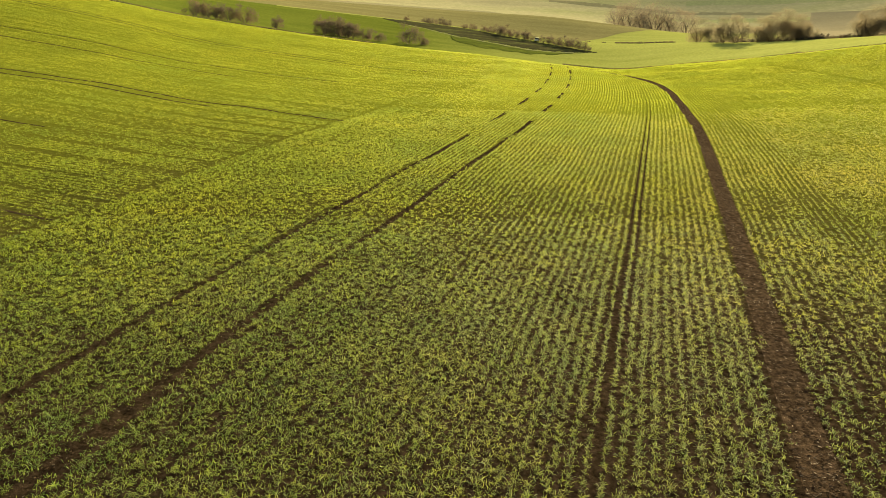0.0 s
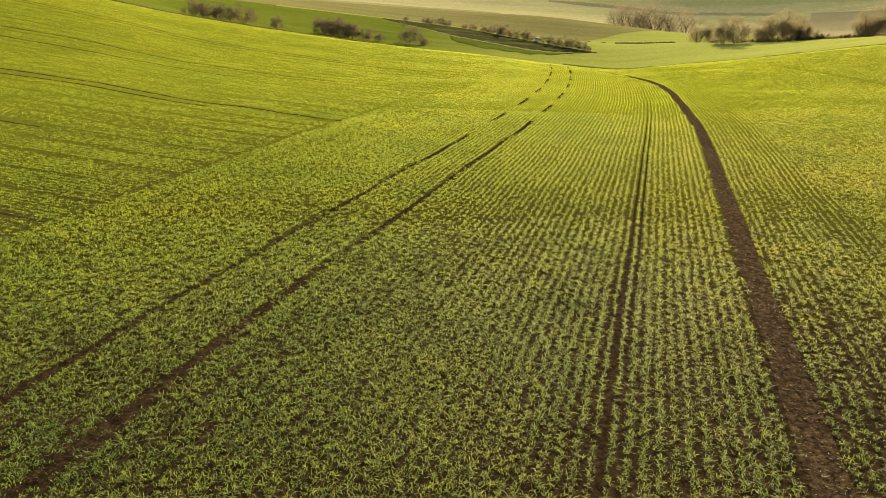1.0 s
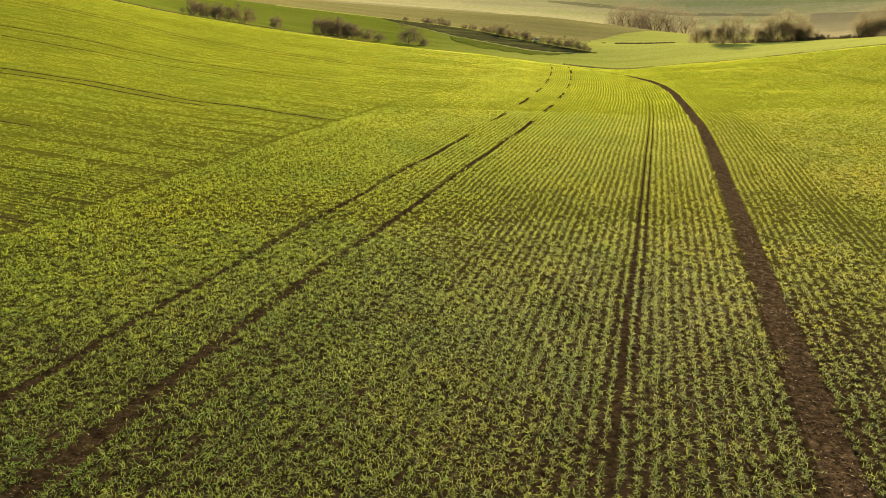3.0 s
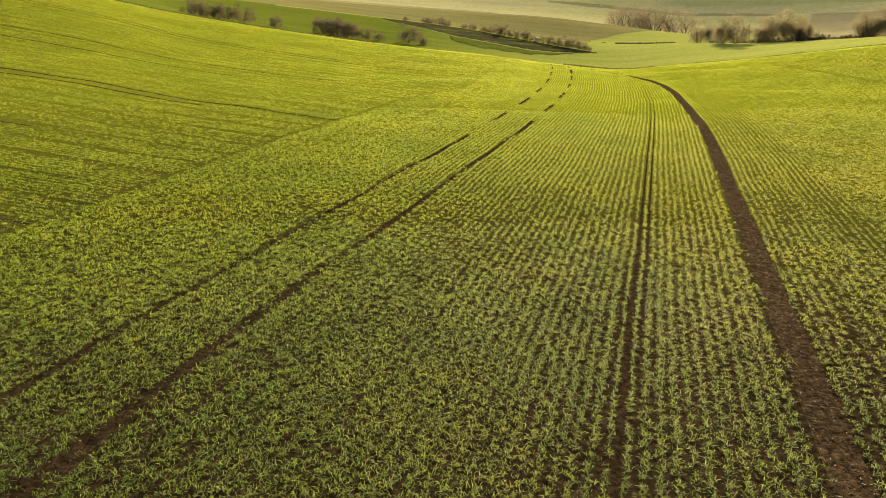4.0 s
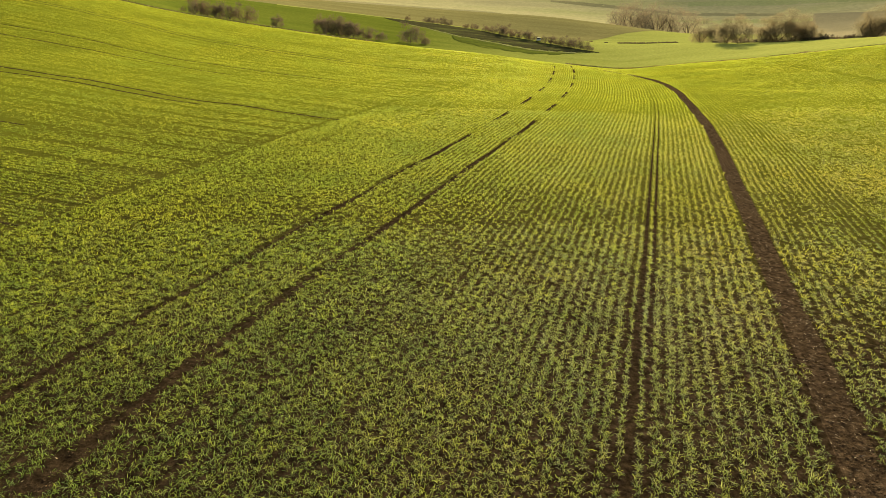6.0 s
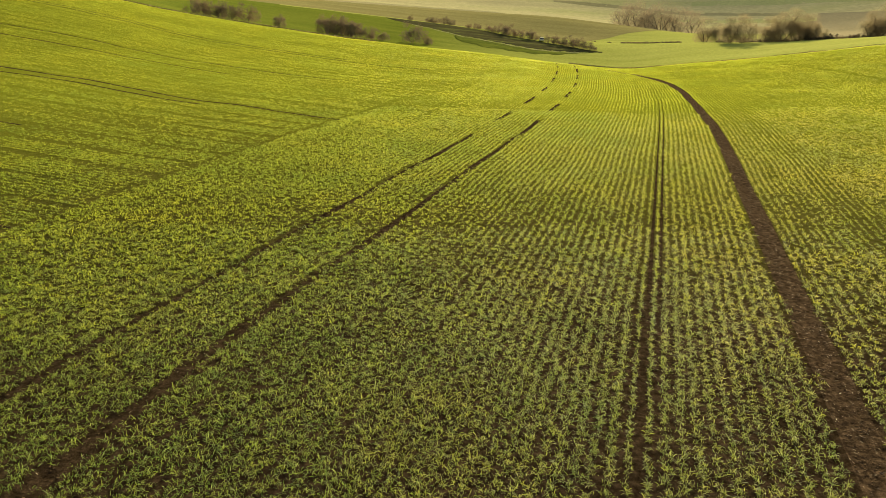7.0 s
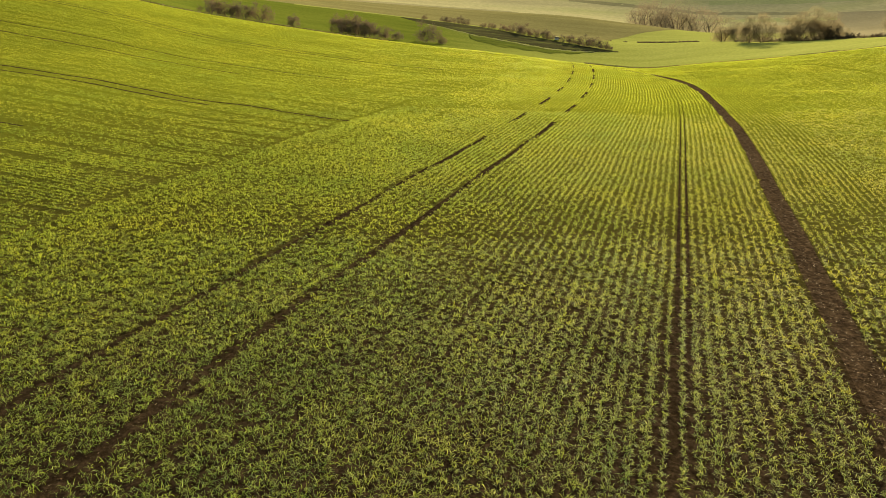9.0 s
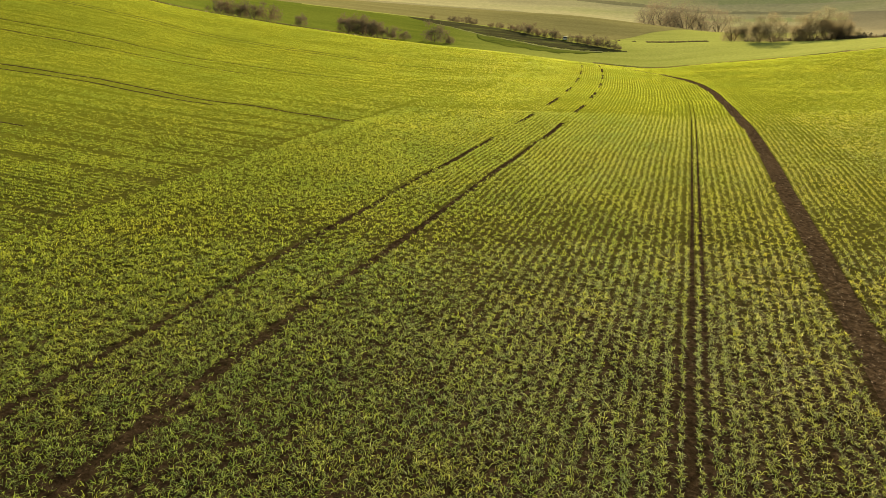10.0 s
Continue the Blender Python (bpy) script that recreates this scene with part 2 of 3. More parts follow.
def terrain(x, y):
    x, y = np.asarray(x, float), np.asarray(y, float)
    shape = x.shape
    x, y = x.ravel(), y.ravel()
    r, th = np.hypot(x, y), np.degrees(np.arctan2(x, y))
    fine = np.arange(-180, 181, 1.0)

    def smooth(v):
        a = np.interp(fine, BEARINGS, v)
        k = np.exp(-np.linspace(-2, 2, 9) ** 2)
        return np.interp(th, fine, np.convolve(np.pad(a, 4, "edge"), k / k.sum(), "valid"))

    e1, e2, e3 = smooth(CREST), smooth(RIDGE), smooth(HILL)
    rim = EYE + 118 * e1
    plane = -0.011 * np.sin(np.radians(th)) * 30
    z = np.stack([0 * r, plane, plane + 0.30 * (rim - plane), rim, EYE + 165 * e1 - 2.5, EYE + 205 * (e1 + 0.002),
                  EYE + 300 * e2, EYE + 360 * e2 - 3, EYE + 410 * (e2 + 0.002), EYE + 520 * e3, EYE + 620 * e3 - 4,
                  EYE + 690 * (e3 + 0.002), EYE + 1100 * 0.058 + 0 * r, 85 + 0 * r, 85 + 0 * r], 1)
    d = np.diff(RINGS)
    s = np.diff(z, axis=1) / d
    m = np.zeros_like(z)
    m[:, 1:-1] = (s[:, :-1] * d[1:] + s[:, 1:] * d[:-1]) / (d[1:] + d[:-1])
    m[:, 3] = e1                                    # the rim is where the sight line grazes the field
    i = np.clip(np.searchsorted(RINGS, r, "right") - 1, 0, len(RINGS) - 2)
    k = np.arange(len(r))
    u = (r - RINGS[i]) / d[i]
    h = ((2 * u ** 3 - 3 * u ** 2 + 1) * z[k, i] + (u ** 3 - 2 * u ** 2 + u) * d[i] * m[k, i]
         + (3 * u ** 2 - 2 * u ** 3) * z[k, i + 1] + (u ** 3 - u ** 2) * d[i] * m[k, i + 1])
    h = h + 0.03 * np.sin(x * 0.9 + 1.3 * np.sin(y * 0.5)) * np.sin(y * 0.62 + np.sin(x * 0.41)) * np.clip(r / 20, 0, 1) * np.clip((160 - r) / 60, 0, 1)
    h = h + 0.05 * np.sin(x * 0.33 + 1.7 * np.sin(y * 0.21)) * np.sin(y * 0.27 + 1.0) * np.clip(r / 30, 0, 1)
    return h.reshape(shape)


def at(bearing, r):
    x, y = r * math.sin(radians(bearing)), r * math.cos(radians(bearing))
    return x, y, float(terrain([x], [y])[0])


# ---- drill rows: all lines in the field run along this curve ----
def row_x(y):
    y = np.asarray(y, float)
    return 0.33 * y - 0.0016 * np.clip(y - 45, 0, None) ** 2


STRIP, STRIP_HALF = 3.5, 0.38              # the undrilled strip of bare soil
WHEELS = (-12.0, -9.25)                     # the tramline of a tractor
ROW = 0.27
GAPS = (-0.57, -0.24, 0.03)                 # wide gaps between the thin rows along the flight line


def headland_q(y):
    """Left of this the rows run across."""
    return -21.4 + 2.6 * np.clip((np.asarray(y, float) - 54) / 11, 0, 1)


def wheel_q(c, y):
    return c + 0.65 * np.clip((np.asarray(y, float) - 18) / 24, 0, 1)


def strip_q(y):
    u = np.clip((np.asarray(y, float) - 36) / 26, 0, 1)
    far = np.clip((np.asarray(y, float) - 60) / 25, 0, 1.3)
    return STRIP - 0.91 * u * u * (3 - 2 * u) - 2.3 * far * far


def wobble(x, y, f, a):
    return a * (np.sin(x * f + 2 * np.sin(y * f * 0.7)) + np.sin(y * f * 1.3 + 1.5 * np.sin(x * f * 0.9 + 2)))


def sheet(name, verts, faces, sides, material):
    """A mesh from arrays: verts (n, 3), corner indices, corners per face."""
    me = bpy.data.meshes.new(name)
    me.vertices.add(len(verts))
    me.vertices.foreach_set("co", np.ascontiguousarray(verts, np.float32).ravel())
    idx = np.ascontiguousarray(faces, np.int32).ravel()
    n = np.asarray(sides, np.int32)
    me.loops.add(len(idx))
    me.loops.foreach_set("vertex_index", idx)
    me.polygons.add(len(n))
    me.polygons.foreach_set("loop_start", np.concatenate([[0], np.cumsum(n)[:-1]]).astype(np.int32))
    for mat in (material if isinstance(material, list) else [material]):
        me.materials.append(mat)
    me.update(calc_edges=True)
    return me


def build_ground():
    th = np.concatenate([np.arange(-180, -46, 6.0), np.arange(-46, 46, 0.6), np.arange(46, 180, 6.0)])
    r = np.concatenate([[0.4], np.arange(1, 30, 0.5), np.arange(30, 120, 1.0), np.arange(120, 240, 2.5), np.arange(240, 310, 1.4), np.arange(310, 620, 2.5), np.arange(620, 720, 8), np.geomspace(730, 4500, 40)])
    A, R = np.meshgrid(np.radians(th), r)
    X, Y = R * np.sin(A), R * np.cos(A)
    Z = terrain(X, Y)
    q = X - row_x(Y)
    near = np.exp(-(R / 60) ** 2)
    # wheel ruts and the strip lie a little low
    for c, w, deep in ((wheel_q(WHEELS[0], Y), 0.25, 0.06), (wheel_q(WHEELS[1], Y), 0.25, 0.06), (strip_q(Y), 0.4, 0.05)):
        Z = Z - deep * near * np.exp(-((q - c) / w) ** 2)
    nr, na = X.shape
    v = np.concatenate([np.stack([X, Y, Z], 2).reshape(-1, 3), [[0, 0, float(terrain([0.0], [0.0])[0])]]])
    i, j = np.meshgrid(np.arange(nr - 1), np.arange(na), indexing="ij")
    j2 = (j + 1) % na
    quads = np.stack([i * na + j, (i + 1) * na + j, (i + 1) * na + j2, i * na + j2], 2).reshape(-1, 4)[:, ::-1]
    jj = np.arange(na)
    tris = np.stack([np.full(na, nr * na), (jj + 1) % na, jj], 1)
    me = sheet("ground", v, np.concatenate([quads.ravel(), tris.ravel()]), [4] * len(quads) + [3] * na,
               [SOIL, GRASS, BANK, STUBBLE, HAZY_DISTANCE, PLOUGH])
    c = v[quads].mean(1)
    cr, ct = np.hypot(c[:, 0], c[:, 1]), np.degrees(np.arctan2(c[:, 0], c[:, 1]))
    slot = np.zeros(len(quads), np.int32)
    slot[cr > 150] = 1
    # ground behind the trees takes the bank's colour, dark for shade and hedge
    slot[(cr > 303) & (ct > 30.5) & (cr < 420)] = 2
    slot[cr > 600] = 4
    slot[(cr >= 420) & (ct > 28.0 + 0.012 * np.clip(cr - 690, 0, None)) & (cr < 815)] = 5
    me.polygons.foreach_set("material_index", np.concatenate([slot, np.zeros(na, np.int32)]))
    me.polygons.foreach_set("use_smooth", np.ones(len(me.polygons), bool))
    return tagged(new("ground", me), "rolling farmland with drilled soil, meadows, stubble and a dark bank", "ground", kind="structure")


build_ground()


def patch(name, b0, b1, near_edge, far_edge, material, label, category, columns, rows, lift):
    """A field of its own, from its near edge to its far edge, between two bearings."""
    b = np.linspace(b0, b1, columns)[:, None]
    lo, hi = near_edge(b), far_edge(b)
    u = np.linspace(0, 1, rows)[None, :]
    r = lo + (hi - lo) * u
    x, y = r * np.sin(np.radians(b)), r * np.cos(np.radians(b))
    up = lift * np.where((u > 0) & (u < 1), 1.0, 0.3)
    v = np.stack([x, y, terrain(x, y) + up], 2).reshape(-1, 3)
    i, j = np.meshgrid(np.arange(columns - 1), np.arange(rows - 1), indexing="ij")
    f = np.stack([i * rows + j, (i + 1) * rows + j, (i + 1) * rows + j + 1, i * rows + j + 1], 2)
    me = sheet(name, v, f.ravel(), np.full((columns - 1) * (rows - 1), 4), material)
    me.polygons.foreach_set("use_smooth", np.ones(len(me.polygons), bool))
    return tagged(new(name, me), label, category, kind="structure")


def bank_foot(b):
    return np.interp(b, [-5.2, -4.4, -0.65, 1.3, 4.1, 7.1, 9.35, 11.6, 13.3], [286, 275.6, 259, 249, 244, 237, 238.3, 242, 247])


def bank_top(b):
    return np.interp(b, [-5.2, -1.2, 2.45, 5.4, 8.0, 11.6, 13.3], [288, 290, 283.5, 271, 263.4, 251.5, 248])


patch("bank", -5.2, 13.3, lambda b: bank_foot(b) + 0.8 * np.sin(b * 7) + 0.5 * np.sin(b * 23), lambda b: bank_top(b) + 0.6 * np.sin(b * 11), BANK, "bank below a shrub row, its shade painted dark", "bank", 260, 34, 0.12)
patch("track", -3.0, 11.4, lambda b: bank_foot(b) - 2.6 + 0.5 * np.sin(b * 3), lambda b: bank_foot(b) - 0.9 + 0.5 * np.sin(b * 3), GRAVEL, "pale worn farm track along the foot of the bank", "track", 120, 4, 0.06)
# this patch paints the shade that falls on the meadow below the bank
patch("meadow_shade", 0.7, 11.3, lambda b: np.interp(b, [0.7, 0.83, 3.0, 5.1, 7.25, 9.2, 11.3], [245, 236, 224, 223.7, 222, 227, 238]) + 1.2 * np.sin(b * 3.1) + 0.4 * np.sin(b * 8),
      lambda b: bank_foot(b) - 3.4 + 0.5 * np.sin(b * 4), SHADED_MEADOW, "green meadow below the bank, darkened by painted shade", "meadow", 160, 12, 0.15)
patch("stubble_field", -50, 22.5, lambda b: 345 + np.clip(b - 9, 0, None) * 18 + 1.5 * np.sin(b * 2.2), lambda b: 602 + 0 * b, STUBBLE,
      "pale stubble field on the far slope", "field", 360, 60, 0.15)

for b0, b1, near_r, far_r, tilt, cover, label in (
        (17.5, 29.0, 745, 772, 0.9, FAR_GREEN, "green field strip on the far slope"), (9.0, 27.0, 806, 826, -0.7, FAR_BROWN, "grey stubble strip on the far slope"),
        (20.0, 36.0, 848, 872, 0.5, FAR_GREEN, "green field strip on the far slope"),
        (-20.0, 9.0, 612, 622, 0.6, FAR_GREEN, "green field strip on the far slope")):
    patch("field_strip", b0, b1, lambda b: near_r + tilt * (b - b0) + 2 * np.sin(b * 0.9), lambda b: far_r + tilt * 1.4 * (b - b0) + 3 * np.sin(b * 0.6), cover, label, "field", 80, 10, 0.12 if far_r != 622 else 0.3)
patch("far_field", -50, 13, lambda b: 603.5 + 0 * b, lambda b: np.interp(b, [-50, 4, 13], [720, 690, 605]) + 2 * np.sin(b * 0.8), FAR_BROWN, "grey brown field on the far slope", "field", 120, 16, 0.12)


# ---- the crop ----
rng = np.random.default_rng(7)


def thin_rows(q, y):
    """A bundle of thin rows east of the strip, 0 to 1."""
    return np.exp(-((q - 7.5 + 0.05 * (y - 20)) / 0.8) ** 4) * np.clip((y - 16) / 4, 0, 1) * np.clip((62 - y) / 16, 0, 1)


def stand(x, y):
    """How well the crop stands at a place, 0 to about 1.2."""
    q = x - row_x(y)
    d = 0.88 + wobble(x, y, 0.35, 0.08) + wobble(x + 9, y, 1.3, 0.035)
    worn = 0.5 + 0.5 * np.sin(y * 0.9 + 2 * np.sin(y * 0.37))
    for c, deep in ((WHEELS[0], 0.65), (WHEELS[1], 0.75)):
        worn_out = np.clip((y - 36) / 6, 0, 1) * np.clip(0.45 + 1.1 * np.sin(y * 0.62 + c + 0.5 * np.sin(y * 0.23)), 0, 0.9)
        dash = (1 - worn_out) * (0.98 + 0.27 * np.clip((y - 12) / 12, 0, 1)) * (1 - 0.42 * np.clip((y - 38) / 14, 0, 1))
        d = d - dash * (deep + 0.35 * worn) * np.exp(-((q - wheel_q(c, y) - wobble(y, 0 * y, 0.8, 0.008)) / (0.15 + (0.025 if c > -10 else 0.0) * np.clip((19 - y) / 5, 0, 1))) ** 4)
    d = np.where(np.abs(q - strip_q(y) - wobble(y, 0 * y, 2.1, 0.015)) < STRIP_HALF * np.clip((90 - y) / 6, 0, 1), 0.0, d)
    d = d * np.where(q > STRIP, 0.78, 1.0) * (0.96 + 0.04 * np.clip((np.hypot(x, y) - 12) / 10, 0, 1))
    d = d - 0.04 * thin_rows(q, y)
    fade = np.clip((78 - y) / 20, 0, 1)
    d = d * np.where(q < headland_q(y), 1.0 - 0.24 * fade, 1.0) - 0.8 * fade * np.exp(-((q - headland_q(y) - 0.1) / 0.18) ** 2)
    d = d - 0.04 * np.clip(wobble(x + 3, y, 2.3, 0.6), 0, 1)
    d = np.where((np.abs(x - 42.3 - 0.06 * (y - 70)) < 0.35) & (y > 58) & (y < 85), d * 0.4, d)
    return d


def headland_y(x, c):
    """A drill line across the headland that would cross x = 0 at y = c."""
    x = np.asarray(x, float)
    return c + (-0.55 * x - 0.0045 * x * x) * (1 - np.clip((c - 42) / 55, 0, 0.85))


# wheel marks across the headland: line, where it ends, half its width
LANES = ((39.7, -6.6, 0.42), (38.3, -17.0, 0.36), (14.7, -14.3, 0.24), (26.4, -23.5, 0.26), (78.3, -2, 0.4), (79.8, -12, 0.4), (55.0, -20, 0.3), (60.5, -10, 0.3))


def seeds(r0, r1, row, step, round_about=False):
    """Places of plants: along the drill rows, and across them on the headland."""
    out = []
    reach = r1 * 1.05
    k = np.arange(int(-2.2 * reach / row), int(reach / row))
    ys = np.arange(-reach if round_about else 2, reach, step * 0.95)
    lines = np.where(k >= 1, 0.19 + row * (k - 1), np.where(k <= -2, -0.70 + row * (k + 2), np.where(k == 0, -0.10, -0.41)))
    Q, Y = np.meshgrid(lines, ys)
    drilled = np.random.default_rng(3).normal(1.0, 0.12, 4000)[(k + 2000) % 4000]
    Y = Y + rng.uniform(-0.5, 0.5, Y.shape) * step
    X = Q + row_x(Y) + np.where(Q > STRIP, strip_q(Y) - STRIP, 0.0) + rng.normal(0, 0.022, Y.shape) + wobble(Q, Y, 0.5, 0.012)
    keep = (Q > headland_q(Y)) & ((Q > STRIP) | (Q < strip_q(Y))) & (rng.random(Q.shape) < np.where((k == 0) | (k == -1), 0.8, 1.0)[None, :] * drilled[None, :])
    out.append((X[keep], Y[keep]))
    # the headland: rows at an angle
    k = np.arange(int(-0.2 * reach / row), int(1.1 * reach / row))
    U, C = np.meshgrid(np.arange(-0.85 * reach, 0.5 * reach, step * 0.92), k * row * 1.1)
    streak = np.convolve(np.random.default_rng(4).normal(0, 0.45, 4000), np.ones(3) / 3, 'same')
    drilled = np.clip(0.95 + streak, 0.35, 1.2)[(k + 1000) % 4000]
    U = U + rng.uniform(-0.5, 0.5, U.shape) * step
    X, Y = U, headland_y(U, C) + rng.normal(0, 0.035, U.shape)
    keep = (X - row_x(Y) < headland_q(Y)) & (rng.random(U.shape) < drilled[:, None])
    far = np.clip((np.hypot(X, Y) - 22) / 17, 0, 1)
    pass_no = np.floor_divide(C, 2.43).astype(int) % 97
    uneven = np.random.default_rng(5).uniform(0.45, 1.15, 97)[pass_no]
    seam = np.mod(C + wobble(U, 0 * U, 0.2, 0.06), 2.43) < (0.3 + 0.25 * far) * uneven     # thin seams between drill passes
    lane = np.where(seam, 0.35 - 0.27 * far + 0.25 * np.clip(wobble(U, C, 0.5, 1.0), 0, 1), 1.0)
    for c, x0, half in LANES:
        lane[(np.abs(C - c - wobble(U, 0 * U, 0.4, 0.05)) < half) & (U < x0 + wobble(C, U, 2.0, 0.3))] = 0.3 if c < 70 else 0.5
    keep &= rng.random(X.shape) < lane
    out.append((X[keep], Y[keep]))
    x, y = np.concatenate([o[0] for o in out]), np.concatenate([o[1] for o in out])
    r, th = np.hypot(x, y), np.degrees(np.arctan2(x, y))
    blur = r * (1 + np.clip(rng.normal(0, 0.22, len(r)), -0.45, 0.45))
    ahead = (th > -37.5 - 75 / r) & (th < 34.5 + 75 / r) & (y > 4.5)
    keep = (blur >= (r0 if r0 > 5 else 0)) & (blur < r1) & (~ahead if round_about else ahead)
    x, y = x[keep], y[keep]
    d = stand(x, y)
    keep = rng.random(len(x)) < d * 1.15
    return x[keep], y[keep], d[keep]


def crop(name, r0, r1, step, count, length, width, segments, leaf, round_about=False):
    """Plants of several arching leaves each. segments: 3 bend twice, 2 once, 1 is a straight blade."""
    x, y, d = seeds(r0, r1, ROW, step, round_about)
    plants = len(x)
    n = plants * count
    facing = np.repeat(rng.uniform(0, 2 * np.pi, plants), count)
    q = x - row_x(y)
    edge = -3.0 - np.clip(0.45 * (y - 12), 0, 10)
    rows_seen = np.clip((q - edge + 2) / 4, 0, 1) * np.clip((9 - q) / 3.5, 0, 1)
    weak = rng.random(plants) < 0.85 * thin_rows(q, y)
    lean_row = weak | ((np.abs(q + 0.25) < 0.22) & (y < 48 + 18 * rng.random(plants)))          # weak plants of the thin rows
    vigour = np.repeat(rng.uniform(0.6, 1.25, plants) * (0.6 + 0.45 * np.clip(d, 0.2, 1.2)) * np.where(weak, 0.8, np.where(lean_row, 0.9, 1.0)) * (1 - 0.12 * rows_seen), count)
    size = length * vigour * rng.uniform(0.6, 1.25, n)
    loose = np.where(lean_row, 0.012, 0.085 - np.where(y > 20, 0.044, 0.032) * rows_seen)
    x, y = x + rng.normal(0, 0.75, plants) * loose, y + rng.normal(0, 0.02, plants)
    x, y = np.repeat(x, count) + rng.normal(0, 1, n) * np.repeat(np.maximum(0.012, 0.65 * loose), count), np.repeat(y, count) + rng.normal(0, 0.022 + 0.1 * step, n)
    z = terrain(x, y) - 0.01
    a = facing + np.tile(np.arange(count) * 2.4, plants) + rng.normal(0, 0.5, n)
    lean = rng.uniform(0.1, 0.95, n)              # angles from upright: the sheath, the arch, the tip
    arch = lean + rng.uniform(0.35, 0.9, n)
    droop = arch + rng.uniform(0.3, 1.1, n)
    cx, cy = np.cos(a), np.sin(a)
    w = width * rng.uniform(0.7, 1.25, n) / 2
    twist = rng.normal(0, 0.5, n)
    base = np.stack([x, y, z], 1)
    side = np.stack([-cy * w * np.cos(twist), cx * w * np.cos(twist), w * np.sin(twist)], 1)

    def along(p, angle, share):
        return p + np.stack([cx * np.sin(angle), cy * np.sin(angle), np.cos(angle)], 1) * (share * size)[:, None]

    k = np.arange(n)[:, None]
    if segments == 3:
        mid = along(base, lean, 0.40)
        bend = along(mid, arch, 0.33)
        tip = along(bend, droop, 0.27)
        v = np.stack([base, mid + side, mid - side, bend + side * 0.85, bend - side * 0.85, tip], 1).reshape(-1, 3)
        f = (k * 6 + np.array([[0, 1, 2, 2, 1, 3, 4, 4, 3, 5]])).ravel()
        s = np.tile([3, 4, 3], n)
    elif segments == 2:
        mid = along(base, lean, 0.5)
        tip = along(mid, arch + 0.3, 0.5)
        v = np.stack([base, mid + side, tip, mid - side], 1).reshape(-1, 3)
        f = (k * 4 + np.array([[0, 1, 2, 3]])).ravel()
        s = np.full(n, 4)
    else:
        tip = along(base, 0.5 * (lean + arch), 0.85)
        v = np.stack([base - side, base + side, tip], 1).reshape(-1, 3)
        f = np.arange(n * 3)
        s = np.full(n, 3)
    ob = new(name, sheet(name, v, f, s, leaf))
    return tagged(ob, "young green cereal crop in drilled rows on brown soil", "crop", kind="stuff")


crop("cereal_crop", 4.5, 21, 0.042, 9, 0.126, 0.0080, 3, CROP)
crop("cereal_crop", 21, 48, 0.068, 7, 0.140, 0.0175, 2, CROP_MID)
crop("cereal_crop", 48, 119, 0.155, 6, 0.100, 0.0360, 1, CROP_FAR)
crop("cereal_crop", 0, 13, 0.074, 10, 0.14, 0.016, 1, CROP, True)
crop("cereal_crop", 13, 24, 0.2, 5, 0.18, 0.045, 1, CROP, True)


def wheel_mark(c, x_from, x_to, half):
    """A bare strip of pressed soil in the headland, a little proud of the sheet below."""
    x = np.linspace(x_from, x_to, 80)
    y = headland_y(x, c)
    rows = []
    for side in (-1, -0.4, 0.4, 1):
        e = half * side * (1 + 0.25 * np.sin(x * 3.1 + side) * np.sin(x * 1.7))
        rows.append(np.stack([x, y + e, terrain(x, y + e) + (0.012 if abs(side) < 1 else -0.01)], 1))
    v = np.stack(rows, 1).reshape(-1, 3)
    i = np.arange(79)[:, None, None] * 4
    f = (i + np.array([[0, 4, 5, 1], [1, 5, 6, 2], [2, 6, 7, 3]])[None]).ravel()
    return tagged(new("wheel_mark", sheet("wheel_mark", v, f, np.full(237, 4), BARE)), "dark pressed soil wheel mark across the crop", "wheel mark", kind="structure")


BARE = land("pressed_soil", [(0.3, (0.030, 0.022, 0.013)), (0.7, (0.075, 0.056, 0.034))], 1.5, 8.0, 0.05)
for c, x_to, half in LANES:
    wheel_mark(c, -58 if c > 30 else -34, x_to, half * (0.5 if c < 70 else 0.3))


# ---- clods and straw on the bare soil ----
def scatter(name, spots, shape, size, flat, material, label, category):
    """Many small rough pieces in one sheet. shape: corner points and faces of one piece."""
    pts, faces = shape
    n, k = len(spots), len(pts)
    a = rng.uniform(0, 2 * np.pi, n)
    tilt = rng.normal(0, 0.35, n)
    sc = size * rng.uniform(0.4, 1.3, n)
    p = np.array(pts)[None] * (1 + rng.normal(0, 0.18, (n, k, 3)))
    p = p * sc[:, None, None] * np.array([1, 1, flat])
    x = p[..., 0] * np.cos(a)[:, None] - p[..., 1] * np.sin(a)[:, None]
    y = p[..., 0] * np.sin(a)[:, None] + p[..., 1] * np.cos(a)[:, None]
    z = p[..., 2] + x * np.sin(tilt)[:, None] * 0.4
    v = np.stack([x, y, z], 2) + spots[:, None, :]
    f = (np.arange(n)[:, None, None] * k + np.array(faces)[None]).ravel()
    return tagged(new(name, sheet(name, v.reshape(-1, 3), f, np.full(n * len(faces), len(faces[0])), material)), label, category, kind="stuff")


def soil_spots(n, y0, y1, centre, half, lift):
    y = y0 + (y1 - y0) * rng.random(n) ** 1.6
    q = centre(y) + rng.uniform(-half, half, n)
    x = q + row_x(y)
    return np.stack([x, y, terrain(x, y) + lift], 1)


